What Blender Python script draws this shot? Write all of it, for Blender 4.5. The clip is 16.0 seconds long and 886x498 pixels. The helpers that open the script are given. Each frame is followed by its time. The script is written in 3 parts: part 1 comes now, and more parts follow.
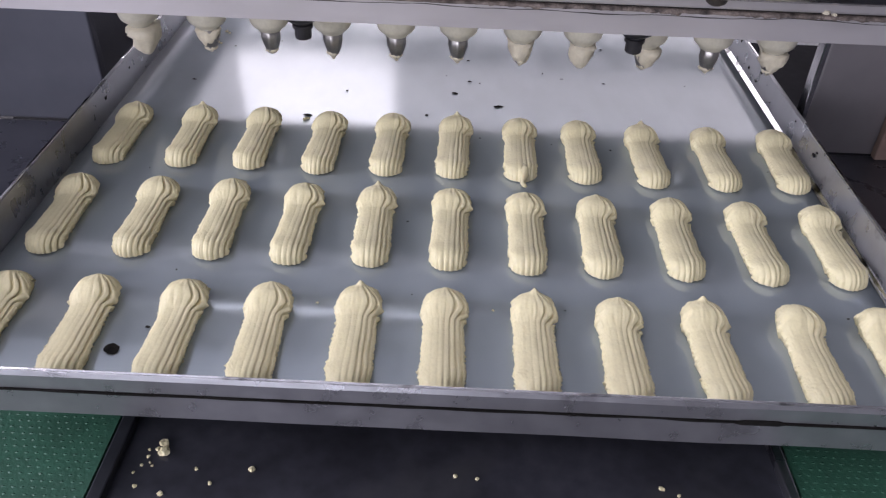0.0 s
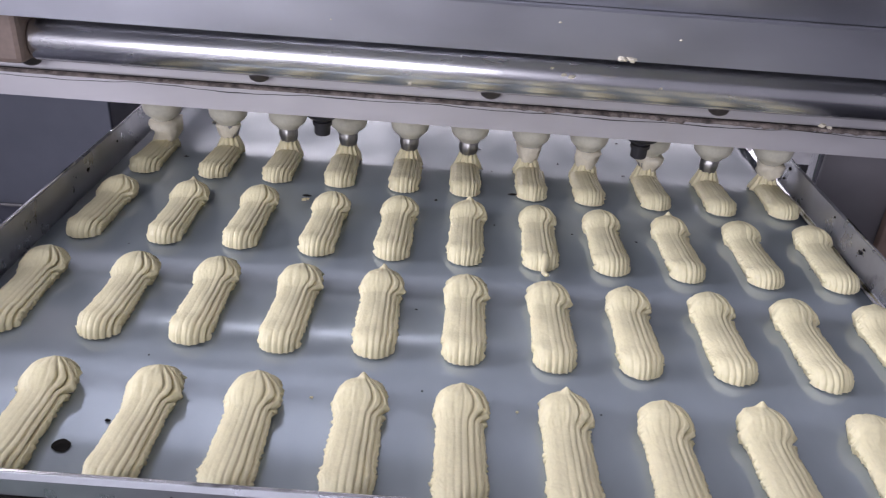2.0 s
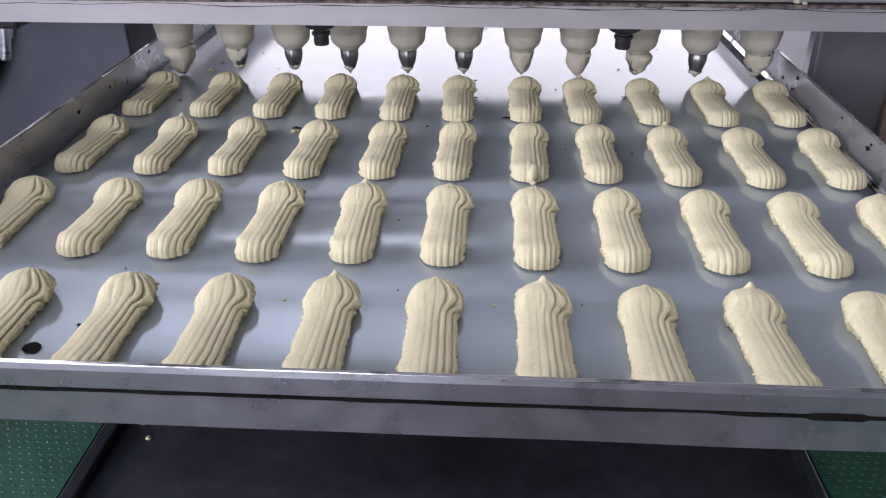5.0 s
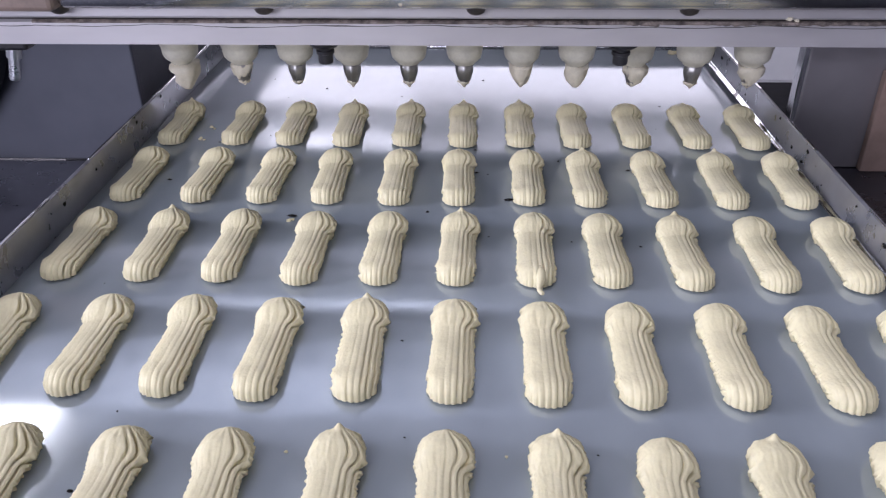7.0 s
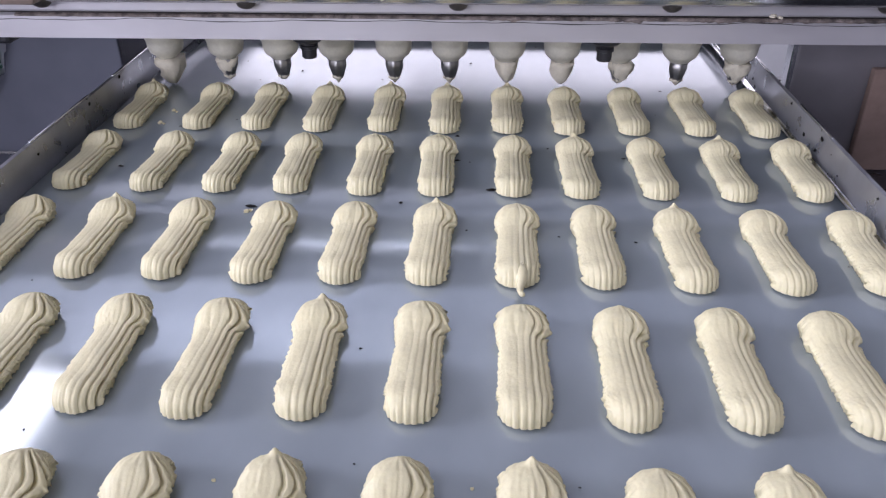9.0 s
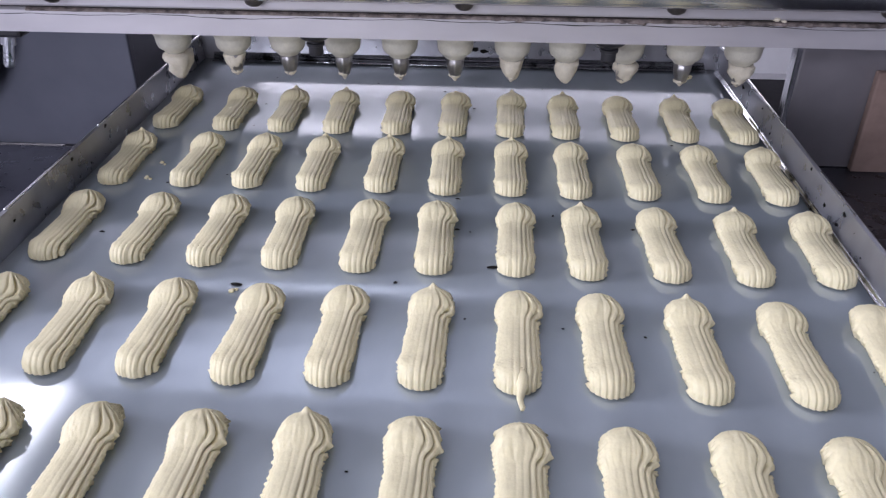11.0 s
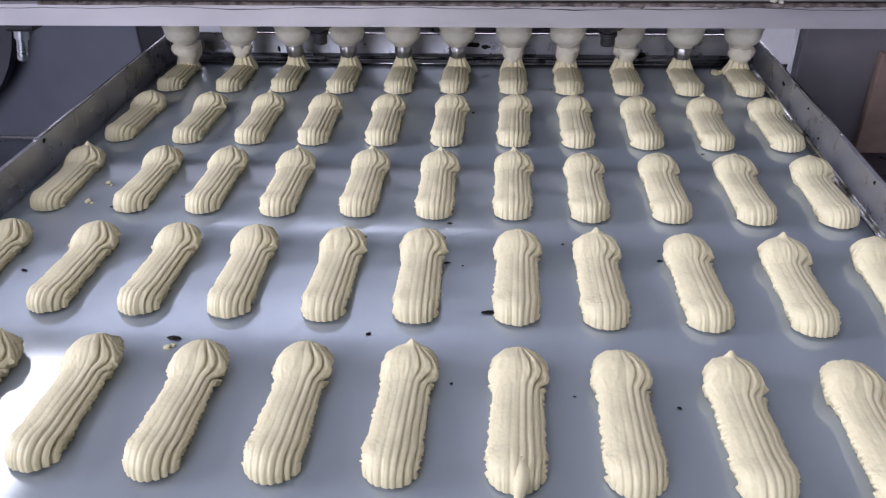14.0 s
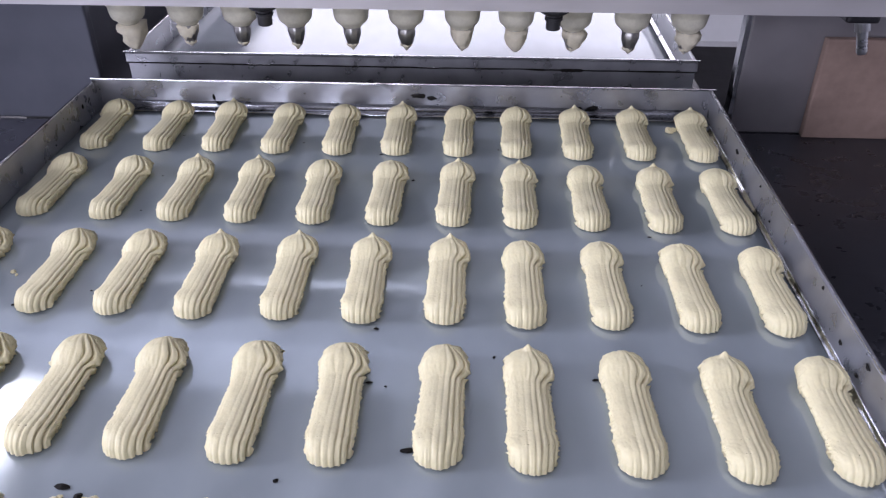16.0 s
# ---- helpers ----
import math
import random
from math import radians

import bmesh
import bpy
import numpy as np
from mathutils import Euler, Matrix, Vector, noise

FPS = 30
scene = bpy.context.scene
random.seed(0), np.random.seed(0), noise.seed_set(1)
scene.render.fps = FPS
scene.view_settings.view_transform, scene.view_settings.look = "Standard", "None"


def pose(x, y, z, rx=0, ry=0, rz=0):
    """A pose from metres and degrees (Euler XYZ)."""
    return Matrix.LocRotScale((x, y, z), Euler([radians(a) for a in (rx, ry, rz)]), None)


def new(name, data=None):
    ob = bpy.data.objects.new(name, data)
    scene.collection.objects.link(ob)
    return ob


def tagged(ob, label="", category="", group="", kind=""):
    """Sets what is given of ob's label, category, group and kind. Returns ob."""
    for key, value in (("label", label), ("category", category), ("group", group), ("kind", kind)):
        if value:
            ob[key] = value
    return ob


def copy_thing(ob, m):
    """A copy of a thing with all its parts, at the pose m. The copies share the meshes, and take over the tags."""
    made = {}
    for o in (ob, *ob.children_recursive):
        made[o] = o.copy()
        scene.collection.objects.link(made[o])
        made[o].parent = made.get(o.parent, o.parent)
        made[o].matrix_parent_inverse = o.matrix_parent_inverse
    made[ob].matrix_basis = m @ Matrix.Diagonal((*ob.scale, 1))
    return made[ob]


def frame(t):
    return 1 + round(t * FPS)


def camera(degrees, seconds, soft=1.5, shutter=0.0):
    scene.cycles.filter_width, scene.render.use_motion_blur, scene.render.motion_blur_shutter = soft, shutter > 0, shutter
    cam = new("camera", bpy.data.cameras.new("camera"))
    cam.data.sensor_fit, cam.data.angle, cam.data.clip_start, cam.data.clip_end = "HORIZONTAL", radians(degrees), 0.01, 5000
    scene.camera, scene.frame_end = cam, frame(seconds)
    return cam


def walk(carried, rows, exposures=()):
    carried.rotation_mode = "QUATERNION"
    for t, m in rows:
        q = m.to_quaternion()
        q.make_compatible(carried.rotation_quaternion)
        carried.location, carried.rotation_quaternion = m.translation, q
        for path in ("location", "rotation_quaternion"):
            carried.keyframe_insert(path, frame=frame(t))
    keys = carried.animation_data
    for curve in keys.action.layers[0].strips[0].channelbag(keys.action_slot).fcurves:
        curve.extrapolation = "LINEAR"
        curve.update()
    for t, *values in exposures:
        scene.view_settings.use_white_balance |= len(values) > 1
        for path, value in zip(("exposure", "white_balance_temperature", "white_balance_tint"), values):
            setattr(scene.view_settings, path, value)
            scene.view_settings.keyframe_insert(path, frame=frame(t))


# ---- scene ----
Z0 = 0.95          # height of the tray's sheet above the floor at its carrying level

# ---- camera ----
cam = camera(58.69, 16.0, soft=1.25, shutter=0.0)
PATH = [
    (0.0, 0.0002, -0.6258, 1.2693, 52.89, -1.81, 1.84),
    (0.5, -0.0053, -0.6289, 1.2774, 53.81, -2.04, 1.94),
    (1.0, -0.0094, -0.6267, 1.2801, 56.30, -2.62, 1.74),
    (1.5, -0.0134, -0.6208, 1.2796, 56.84, -2.89, 1.74),
    (2.0, -0.0167, -0.6413, 1.2587, 61.19, -3.72, 1.91),
    (2.5, -0.0192, -0.6726, 1.2521, 63.69, -2.77, -0.28),
    (3.0, 0.0348, -0.6938, 1.2308, 66.34, -2.85, 1.91),
    (3.5, 0.0536, -0.6945, 1.2130, 65.85, -1.64, 5.24),
    (4.0, 0.0555, -0.6994, 1.2046, 64.55, 0.49, 6.51),
    (4.2, 0.0478, -0.7020, 1.2013, 63.50, 0.46, 5.51),
    (6.5, 0.0134, -0.7140, 1.2372, 58.77, 0.03, 2.35),
    (7.0, 0.0124, -0.7146, 1.2393, 59.30, 0.44, 2.36),
    (7.5, 0.0198, -0.7140, 1.2385, 59.26, 0.67, 2.42),
    (8.0, 0.0254, -0.7124, 1.2346, 59.09, 0.44, 2.25),
    (10.5, 0.0312, -0.7160, 1.2484, 58.74, -0.12, 3.52),
    (11.0, 0.0317, -0.7169, 1.2469, 58.40, -0.23, 3.40),
    (11.5, 0.0336, -0.7141, 1.2498, 58.65, -0.01, 3.24),
    (12.0, 0.0411, -0.7104, 1.2455, 58.81, 0.19, 2.80),
    (12.5, 0.0465, -0.7068, 1.2526, 58.80, 0.36, 2.48),
    (13.0, 0.0447, -0.7108, 1.2510, 59.07, 0.32, 2.47),
    (13.5, 0.0417, -0.7179, 1.2465, 58.69, 0.48, 2.86),
    (14.0, 0.0443, -0.7320, 1.2443, 58.08, 0.95, 4.11),
    (14.5, 0.0502, -0.7344, 1.2462, 57.42, 0.84, 4.53),
    (15.0, 0.0561, -0.7309, 1.2446, 57.30, 0.52, 3.74),
    (15.5, 0.0545, -0.7346, 1.2486, 56.47, 0.44, 3.72),
    (16.0, 0.0711, -0.7300, 1.2505, 56.40, -0.05, 2.71),
]
walk(cam, [(t, pose(x, y, z, rx, ry, rz)) for t, x, y, z, rx, ry, rz in PATH], [(0.0, 0.18, 6430, 20), (1.2, 0.26, 6380, 20), (3.0, 0.08, 6220, 20), (4.0, 0.08, 6300, 19), (7.0, 0.16, 6050, 22), (16.0, 0.15, 6030, 22)])

# tray's travel: seconds, metres along the line, metres of lift
TRAVEL = [
    (0.00, 0.0128, -0.0076),
    (0.50, 0.0142, 0.0161),
    (1.00, 0.0130, 0.0341),
    (1.15, 0.0130, 0.0341),
    (1.50, -0.0066, 0.0336),
    (2.00, -0.0452, 0.0326),
    (2.50, -0.0458, 0.0316),
    (2.72, -0.0458, 0.0306),
    (3.00, -0.0451, 0.0038),
    (3.50, -0.0803, -0.0138),
    (4.00, -0.0976, -0.0109),
    (4.20, -0.0956, -0.0012),
    (4.56, -0.1003, 0.0193),
    (5.06, -0.0996, 0.0320),
    (5.56, -0.1306, 0.0321),
    (6.06, -0.1616, 0.0317),
    (6.50, -0.1657, 0.0299),
    (6.70, -0.1657, 0.0289),
    (7.00, -0.1631, 0.0013),
    (7.50, -0.1987, -0.0153),
    (8.00, -0.2112, -0.0084),
    (8.53, -0.2138, 0.0193),
    (9.03, -0.2131, 0.0320),
    (9.53, -0.2441, 0.0321),
    (10.03, -0.2751, 0.0317),
    (10.50, -0.2753, 0.0324),
    (10.68, -0.2753, 0.0314),
    (11.00, -0.2759, 0.0048),
    (11.50, -0.3112, -0.0121),
    (12.00, -0.3280, -0.0088),
    (12.50, -0.3273, 0.0193),
    (13.00, -0.3266, 0.0320),
    (13.50, -0.3576, 0.0321),
    (14.00, -0.3886, 0.0317),
    (14.50, -0.3890, 0.0296),
    (14.64, -0.3890, 0.0286),
    (15.00, -0.3916, 0.0005),
    (15.50, -0.4325, -0.0077),
    (16.00, -0.4600, -0.0124),
]
COL_X = (-0.2698, -0.2118, -0.1592, -0.1062, -0.0518, 0.0008, 0.0545, 0.1055, 0.1598, 0.2147, 0.2676)   # the nozzles, across the line
ROW_Y = (-0.3450, -0.2306, -0.1161, -0.0010, 0.1140, 0.2295, 0.3440)
NOZZLE_Y, TIP_Z = 0.016, Z0 + 0.039

# ---- world and lights ----
scene.view_settings.exposure = 0.0
world = bpy.data.worlds.new("world")
world.use_nodes = True
world.node_tree.nodes["Background"].inputs[0].default_value = (0.55, 0.6, 0.7, 1)
world.node_tree.nodes["Background"].inputs[1].default_value = 0.05
scene.world = world


def ceiling_lamp(name, x, y, z, sx, sy, watts, colour):
    data = bpy.data.lights.new(name, "AREA")
    data.shape, data.size, data.size_y, data.energy, data.color = "RECTANGLE", sx, sy, watts, colour
    ob = new(name, data)
    ob.matrix_basis = pose(x, y, z)
    return ob


ceiling_lamp("tube_light", -1.62, 1.15, 2.66, 0.30, 0.75, 6.5, (1.0, 0.965, 0.95))
ceiling_lamp("tube_light", -0.75, -1.45, 2.66, 1.3, 0.30, 5, (0.88, 0.92, 1.0))
ceiling_lamp("tube_light", -0.1, 0.62, 2.66, 1.6, 0.18, 7, (0.97, 0.95, 1.0))
SIDE_WIN = (-1.2, 0.2, 1.35, 2.45)       # daylight window in the west wall: y and z
side_light = ceiling_lamp("window_light", -2.97, (SIDE_WIN[0] + SIDE_WIN[1]) / 2, (SIDE_WIN[2] + SIDE_WIN[3]) / 2, SIDE_WIN[3] - SIDE_WIN[2] - 0.1, SIDE_WIN[1] - SIDE_WIN[0] - 0.1, 86, (0.88, 0.90, 1.0))
side_light.matrix_basis = pose(-2.97, (SIDE_WIN[0] + SIDE_WIN[1]) / 2, (SIDE_WIN[2] + SIDE_WIN[3]) / 2, 0, -90, 0)

SOUTH_WIN = (-2.3, -0.3, 1.25, 2.35)     # unseen window added behind the camera for low fill light: x and z
south_light = ceiling_lamp("window_light", -1.3, -2.97, 1.8, SOUTH_WIN[1] - SOUTH_WIN[0] - 0.1, SOUTH_WIN[3] - SOUTH_WIN[2] - 0.1, 56, (0.93, 0.94, 1.0))
south_light.matrix_basis = pose(-1.3, -2.97, 1.8, 90, 0, 0)


# ---- materials ----
def material(name, colour, rough=0.5, metal=0.0, vary=0.15, scale=40.0, bump=0.0, bump_scale=300.0, stretch=(1, 1, 1), rough_vary=0.0, dirt=None, dirt_scale=20.0, dirt_amount=0.0, spec=0.5):
    """A surface with two scales of variation, a fine relief and, where named, stains."""
    m = bpy.data.materials.new(name)
    m.use_nodes = True
    nt = m.node_tree
    n, l = nt.nodes, nt.links
    b = n["Principled BSDF"]
    b.inputs["Roughness"].default_value, b.inputs["Metallic"].default_value = rough, metal
    b.inputs["Specular IOR Level"].default_value = spec
    co = n.new("ShaderNodeTexCoord")
    mp = n.new("ShaderNodeMapping")
    mp.inputs["Scale"].default_value = stretch
    l.new(co.outputs["Object"], mp.inputs["Vector"])

    def tex(s, detail=4.0):
        t = n.new("ShaderNodeTexNoise")
        t.inputs["Scale"].default_value, t.inputs["Detail"].default_value = s, detail
        l.new(mp.outputs["Vector"], t.inputs["Vector"])
        return t

    def span(src, a, z, lo, hi):
        r = n.new("ShaderNodeMapRange")
        r.inputs["From Min"].default_value, r.inputs["From Max"].default_value = a, z
        r.inputs["To Min"].default_value, r.inputs["To Max"].default_value = lo, hi
        l.new(src, r.inputs["Value"])
        return r.outputs["Result"]

    coarse, fine = tex(scale), tex(scale * 7)
    mix = n.new("ShaderNodeMix")
    mix.data_type, mix.blend_type = "RGBA", "MULTIPLY"
    mix.inputs["Factor"].default_value = 1.0
    mix.inputs["A"].default_value = (*colour, 1)
    both = n.new("ShaderNodeMath")
    both.operation = "MULTIPLY"
    l.new(span(coarse.outputs["Fac"], 0.3, 0.7, 1 - vary, 1 + vary * 0.4), both.inputs[0])
    l.new(span(fine.outputs["Fac"], 0.3, 0.7, 1 - vary * 0.5, 1 + vary * 0.3), both.inputs[1])
    l.new(both.outputs[0], mix.inputs["B"])
    out = mix.outputs["Result"]
    if dirt:
        d = tex(dirt_scale, 8.0)
        dm = n.new("ShaderNodeMix")
        dm.data_type = "RGBA"
        l.new(span(d.outputs["Fac"], 0.62 - dirt_amount, 0.74 - dirt_amount, 0, 1), dm.inputs["Factor"])
        l.new(out, dm.inputs["A"])
        dm.inputs["B"].default_value = (*dirt, 1)
        out = dm.outputs["Result"]
    l.new(out, b.inputs["Base Color"])
    if rough_vary:
        l.new(span(fine.outputs["Fac"], 0.3, 0.7, rough - rough_vary, rough + rough_vary), b.inputs["Roughness"])
    if bump:
        t = tex(bump_scale, 3.0)
        bp = n.new("ShaderNodeBump")
        bp.inputs["Strength"].default_value, bp.inputs["Distance"].default_value = bump, 0.001
        l.new(t.outputs["Fac"], bp.inputs["Height"])
        l.new(bp.outputs["Normal"], b.inputs["Normal"])
    return m


DOUGH = material("piped_dough", (0.705, 0.643, 0.408), 0.52, 0, 0.08, 60, 0.13, 700, spec=0.3)
DOUGH.node_tree.nodes["Principled BSDF"].inputs["Subsurface Weight"].default_value = 0.05
DOUGH.node_tree.nodes["Principled BSDF"].inputs["Subsurface Radius"].default_value = (0.004, 0.003, 0.0015)
SHEET = material("worn_tray_sheet", (0.375, 0.425, 0.455), 0.10, 0.30, 0.14, 4, 0.02, 40, (1, 0.5, 1), 0.03, (0.41, 0.45, 0.475), 7, -0.06)
RIM = material("tray_rim_steel", (0.38, 0.385, 0.41), 0.32, 0.75, 0.22, 9, 0.10, 60, (1, 1, 1), 0.08, (0.07, 0.066, 0.063), 26, -0.015)
# bright metal for rubbed edges, also for painted highlights on folds and plate
BARE_HIGHLIT = material("bare_folded_edge", (0.80, 0.81, 0.83), 0.18, 1.0, 0.15, 25, dirt=(0.1, 0.1, 0.1), dirt_scale=40, dirt_amount=0.05)
STEEL = material("brushed_steel", (0.56, 0.57, 0.60), 0.30, 1.0, 0.14, 7, 0.10, 260, (0.15, 1, 1), 0.06)
ROLLER = material("polished_roller_steel", (0.80, 0.80, 0.81), 0.24, 1.0, 0.12, 10, 0.05, 260, (0.2, 1, 1), 0.05, (0.25, 0.24, 0.23), 14, -0.02)
HOPPER = material("hopper_sheet_steel", (0.50, 0.51, 0.55), 0.40, 1.0, 0.16, 4, 0.25, 9, (0.35, 1, 1), 0.06)
LIP = material("satin_lip_plate", (0.53, 0.515, 0.53), 0.42, 0.45, 0.10, 9, 0.1, 120, (0.3, 1, 1), 0.06, (0.52, 0.50, 0.50), 12, -0.03)
GREASE = material("dark_grease_seam", (0.035, 0.032, 0.03), 0.5, 0, 0.5, 60)
NYLON = material("cream_nylon", (0.62, 0.60, 0.50), 0.45, 0, 0.12, 60, 0.1, 500)
TIP = material("nozzle_tip_steel", (0.40, 0.39, 0.38), 0.40, 1.0, 0.2, 120)
SMEAR = material("dough_smear", (0.72, 0.67, 0.53), 0.6, 0, 0.1, 200, 0.4, 900)
CRUST = material("dried_crust", (0.24, 0.20, 0.18), 0.75, 0, 0.85, 140, 0.6, 500)
BLACK = material("black_plastic", (0.018, 0.018, 0.022), 0.35, 0, 0.2, 80)
BOLT = material("darkened_bolt", (0.10, 0.09, 0.085), 0.38, 0.7, 0.3, 150)
PANEL = material("grey_blue_frame_plate", (0.115, 0.12, 0.145), 0.42, 0.75, 0.15, 5, 0.06, 60, (1, 1, 1), 0.06)
# lighter than the left plate, with the brightness of its reflections painted in
PLATE = material("dull_side_plate", (0.29, 0.275, 0.29), 0.42, 0.5, 0.15, 5, 0.06, 60, (1, 1, 1), 0.06)
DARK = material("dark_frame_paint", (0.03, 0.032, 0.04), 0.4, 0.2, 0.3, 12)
BELT = material("green_belt", (0.030, 0.115, 0.072), 0.55, 0, 0.3, 30, 0.3, 400)
SHELF = material("dark_navy_shelf", (0.075, 0.077, 0.095), 0.32, 0.4, 0.3, 7, 0.08, 80, rough_vary=0.08)
BED = material("dark_sliding_bed", (0.075, 0.076, 0.095), 0.30, 0.45, 0.4, 14, 0.1, 120, dirt=(0.09, 0.09, 0.1), dirt_scale=10, dirt_amount=0.05)
# burnt spots and specks, and the painted shade strip below the front fold
CHAR_AND_SHADE = material("charred_spot", (0.010, 0.009, 0.008), 0.8, 0, 0.4, 300, 0.4, 600, spec=0.2)
PAINT = material("white_wall_paint", (0.80, 0.80, 0.80), 0.7, 0, 0.05, 3)
# for unseen room walls, greyed to cut the bounced light
DULL = material("grey_room_paint", (0.42, 0.42, 0.44), 0.7, 0, 0.08, 3)
TILE = material("pale_floor_tile", (0.62, 0.61, 0.62), 0.4, 0, 0.15, 3)
MATTE = material("dull_black_cover", (0.02, 0.02, 0.024), 0.9, 0, 0.3, 12, spec=0.1)
# for the unseen ceiling, darkened to weaken its reflection in the tray
DIMMED = material("grey_ceiling_paint", (0.22, 0.22, 0.23), 0.8, 0, 0.12, 3)
# colour of the brown reflection painted in front of the side plate
BROWN_REFLECTION = material("brown_cardboard", (0.34, 0.24, 0.20), 0.8, 0, 0.2, 14)
BRASS = material("tan_bearing_block", (0.24, 0.18, 0.15), 0.5, 0, 0.2, 40)


# ---- building helpers ----
def part(name, bm, mat, parent=None, label="", smooth=False):
    me = bpy.data.meshes.new(name)
    bm.normal_update()
    bm.to_mesh(me)
    bm.free()
    me.materials.append(mat)
    if smooth:
        me.polygons.foreach_set("use_smooth", [True] * len(me.polygons))
    ob = new(name, me)
    if parent is not None:
        ob.parent = parent
    if label:
        tagged(ob, label)
    return ob


def box(bm, x0, x1, y0, y1, z0, z1, bevel=0.0):
    made = bmesh.ops.create_cube(bm, size=1.0, matrix=Matrix.Translation(((x0 + x1) / 2, (y0 + y1) / 2, (z0 + z1) / 2)) @ Matrix.Diagonal((x1 - x0, y1 - y0, z1 - z0, 1)))
    if bevel:
        edges = {e for v in made["verts"] for e in v.link_edges}
        bmesh.ops.bevel(bm, geom=list(edges), offset=bevel, segments=2, affect="EDGES", profile=0.5)
    return bm


def boxed(*a, **k):
    return box(bmesh.new(), *a, **k)


def lathe(profile, n=24, axis="z", centre=(0, 0, 0), wobble=None):
    """A turned solid from (radius, height) pairs."""
    bm = bmesh.new()
    rings = []
    for r, h in profile:
        ring = []
        for i in range(n):
            a = 2 * math.pi * i / n
            rr = r * (wobble(a, h) if wobble else 1.0)
            p = (rr * math.cos(a), rr * math.sin(a), h)
            if axis == "x":
                p = (p[2], p[0], p[1])
            ring.append(bm.verts.new((p[0] + centre[0], p[1] + centre[1], p[2] + centre[2])))
        rings.append(ring)
    for a, b in zip(rings, rings[1:]):
        for i in range(n):
            j = (i + 1) % n
            bm.faces.new((a[i], a[j], b[j], b[i]))
    bm.faces.new(rings[0][::-1])
    bm.faces.new(rings[-1])
    bmesh.ops.recalc_face_normals(bm, faces=bm.faces)
    return bm


def prism(points, x0, x1):
    """A bar along x whose section is the polygon of (y, z) points."""
    bm = bmesh.new()
    a = [bm.verts.new((x0, y, z)) for y, z in points]
    b = [bm.verts.new((x1, y, z)) for y, z in points]
    n = len(points)
    for i in range(n):
        bm.faces.new((a[i], a[(i + 1) % n], b[(i + 1) % n], b[i]))
    bm.faces.new(a[::-1])
    bm.faces.new(b)
    bmesh.ops.recalc_face_normals(bm, faces=bm.faces)
    return bm


def structure(name, bm, mat, label, category):
    return tagged(part(name, bm, mat), label, category, kind="structure")


# ---- the room ----
structure("floor", boxed(-3, 3, -3, 3, -0.1, 0), TILE, "pale tiled bakery floor under the machine", "floor")
structure("ceiling", boxed(-3, 3, -3, 3, 3.2, 3.3), DIMMED, "unseen bakery ceiling, darkened to dim its reflection", "ceiling")
WIN = (-1.20, -0.35, 2.20, 2.9)      # the brighter bay of the added transom: x and z
SILL = 1.28
SHOP = (-2.6, 1.7, 2.12)       # wide shop window to the daylit yard: x and the height of its head


def north_wall():
    bm = boxed(-3, SHOP[0], 3, 3.12, 0, 3.2)
    box(bm, SHOP[1], 3, 3, 3.12, 0, 3.2)
    box(bm, SHOP[0], SHOP[1], 3, 3.12, 0, SILL)
    box(bm, SHOP[0], SHOP[1], 3, 3.12, SHOP[2], WIN[2])
    box(bm, SHOP[0], SHOP[1], 3, 3.12, WIN[3], 3.2)
    return bm


structure("wall_north", north_wall(), PAINT, "bright white wall behind the depositor", "wall")
DAY = bpy.data.materials.new("bright_daylight")
DAY.use_nodes = True
day = DAY.node_tree.nodes["Principled BSDF"]
day.inputs["Emission Color"].default_value, day.inputs["Emission Strength"].default_value = (1.0, 0.955, 0.985, 1), 1.9
structure("backdrop", boxed(-2.9, 2.4, 3.5, 3.52, -0.1, 2.17), DAY, "bright daylight outside the wide window", "sky")
OPEN_SKY = bpy.data.materials.new("open_sky")
OPEN_SKY.use_nodes = True
open_sky = OPEN_SKY.node_tree.nodes["Principled BSDF"]
open_sky.inputs["Emission Color"].default_value, open_sky.inputs["Emission Strength"].default_value = (1.0, 0.95, 0.97, 1), 3.2
structure("backdrop", boxed(WIN[0], WIN[1], 3.5, 3.52, 2.175, 3.4), OPEN_SKY, "bright daylight in the brighter bay of the transom", "sky")
# dim glowing sheets added outside so the tray mirrors a softer band
DIM_GLOW = bpy.data.materials.new("daylit_awning_cloth")
DIM_GLOW.use_nodes = True
dim_glow = DIM_GLOW.node_tree.nodes["Principled BSDF"]
dim_glow.inputs["Emission Color"].default_value, dim_glow.inputs["Emission Strength"].default_value = (1.0, 0.93, 0.96, 1), 0.85
structure("backdrop", boxed(-2.9, WIN[0] - 0.004, 3.5, 3.52, 2.175, 3.4), DIM_GLOW, "dim glowing sheet, added for the tray's reflection", "awning")
structure("backdrop", boxed(WIN[1] + 0.004, 2.4, 3.5, 3.52, 2.175, 3.4), DIM_GLOW, "dim glowing sheet, added for the tray's reflection", "awning")
FRAME = material("white_window_frame", (0.75, 0.75, 0.74), 0.4)
# transom added to let that glow reach the tray
bm = boxed(SHOP[0], SHOP[0] + 0.04, 3.03, 3.08, WIN[2], WIN[3])
box(bm, SHOP[1] - 0.04, SHOP[1], 3.03, 3.08, WIN[2], WIN[3])
box(bm, SHOP[0] + 0.04, SHOP[1] - 0.04, 3.03, 3.08, WIN[2], WIN[2] + 0.03)
box(bm, SHOP[0] + 0.04, SHOP[1] - 0.04, 3.03, 3.08, WIN[3] - 0.04, WIN[3])
structure("window_1", bm, FRAME, "wide transom window with a white frame, added over the shop window", "window")
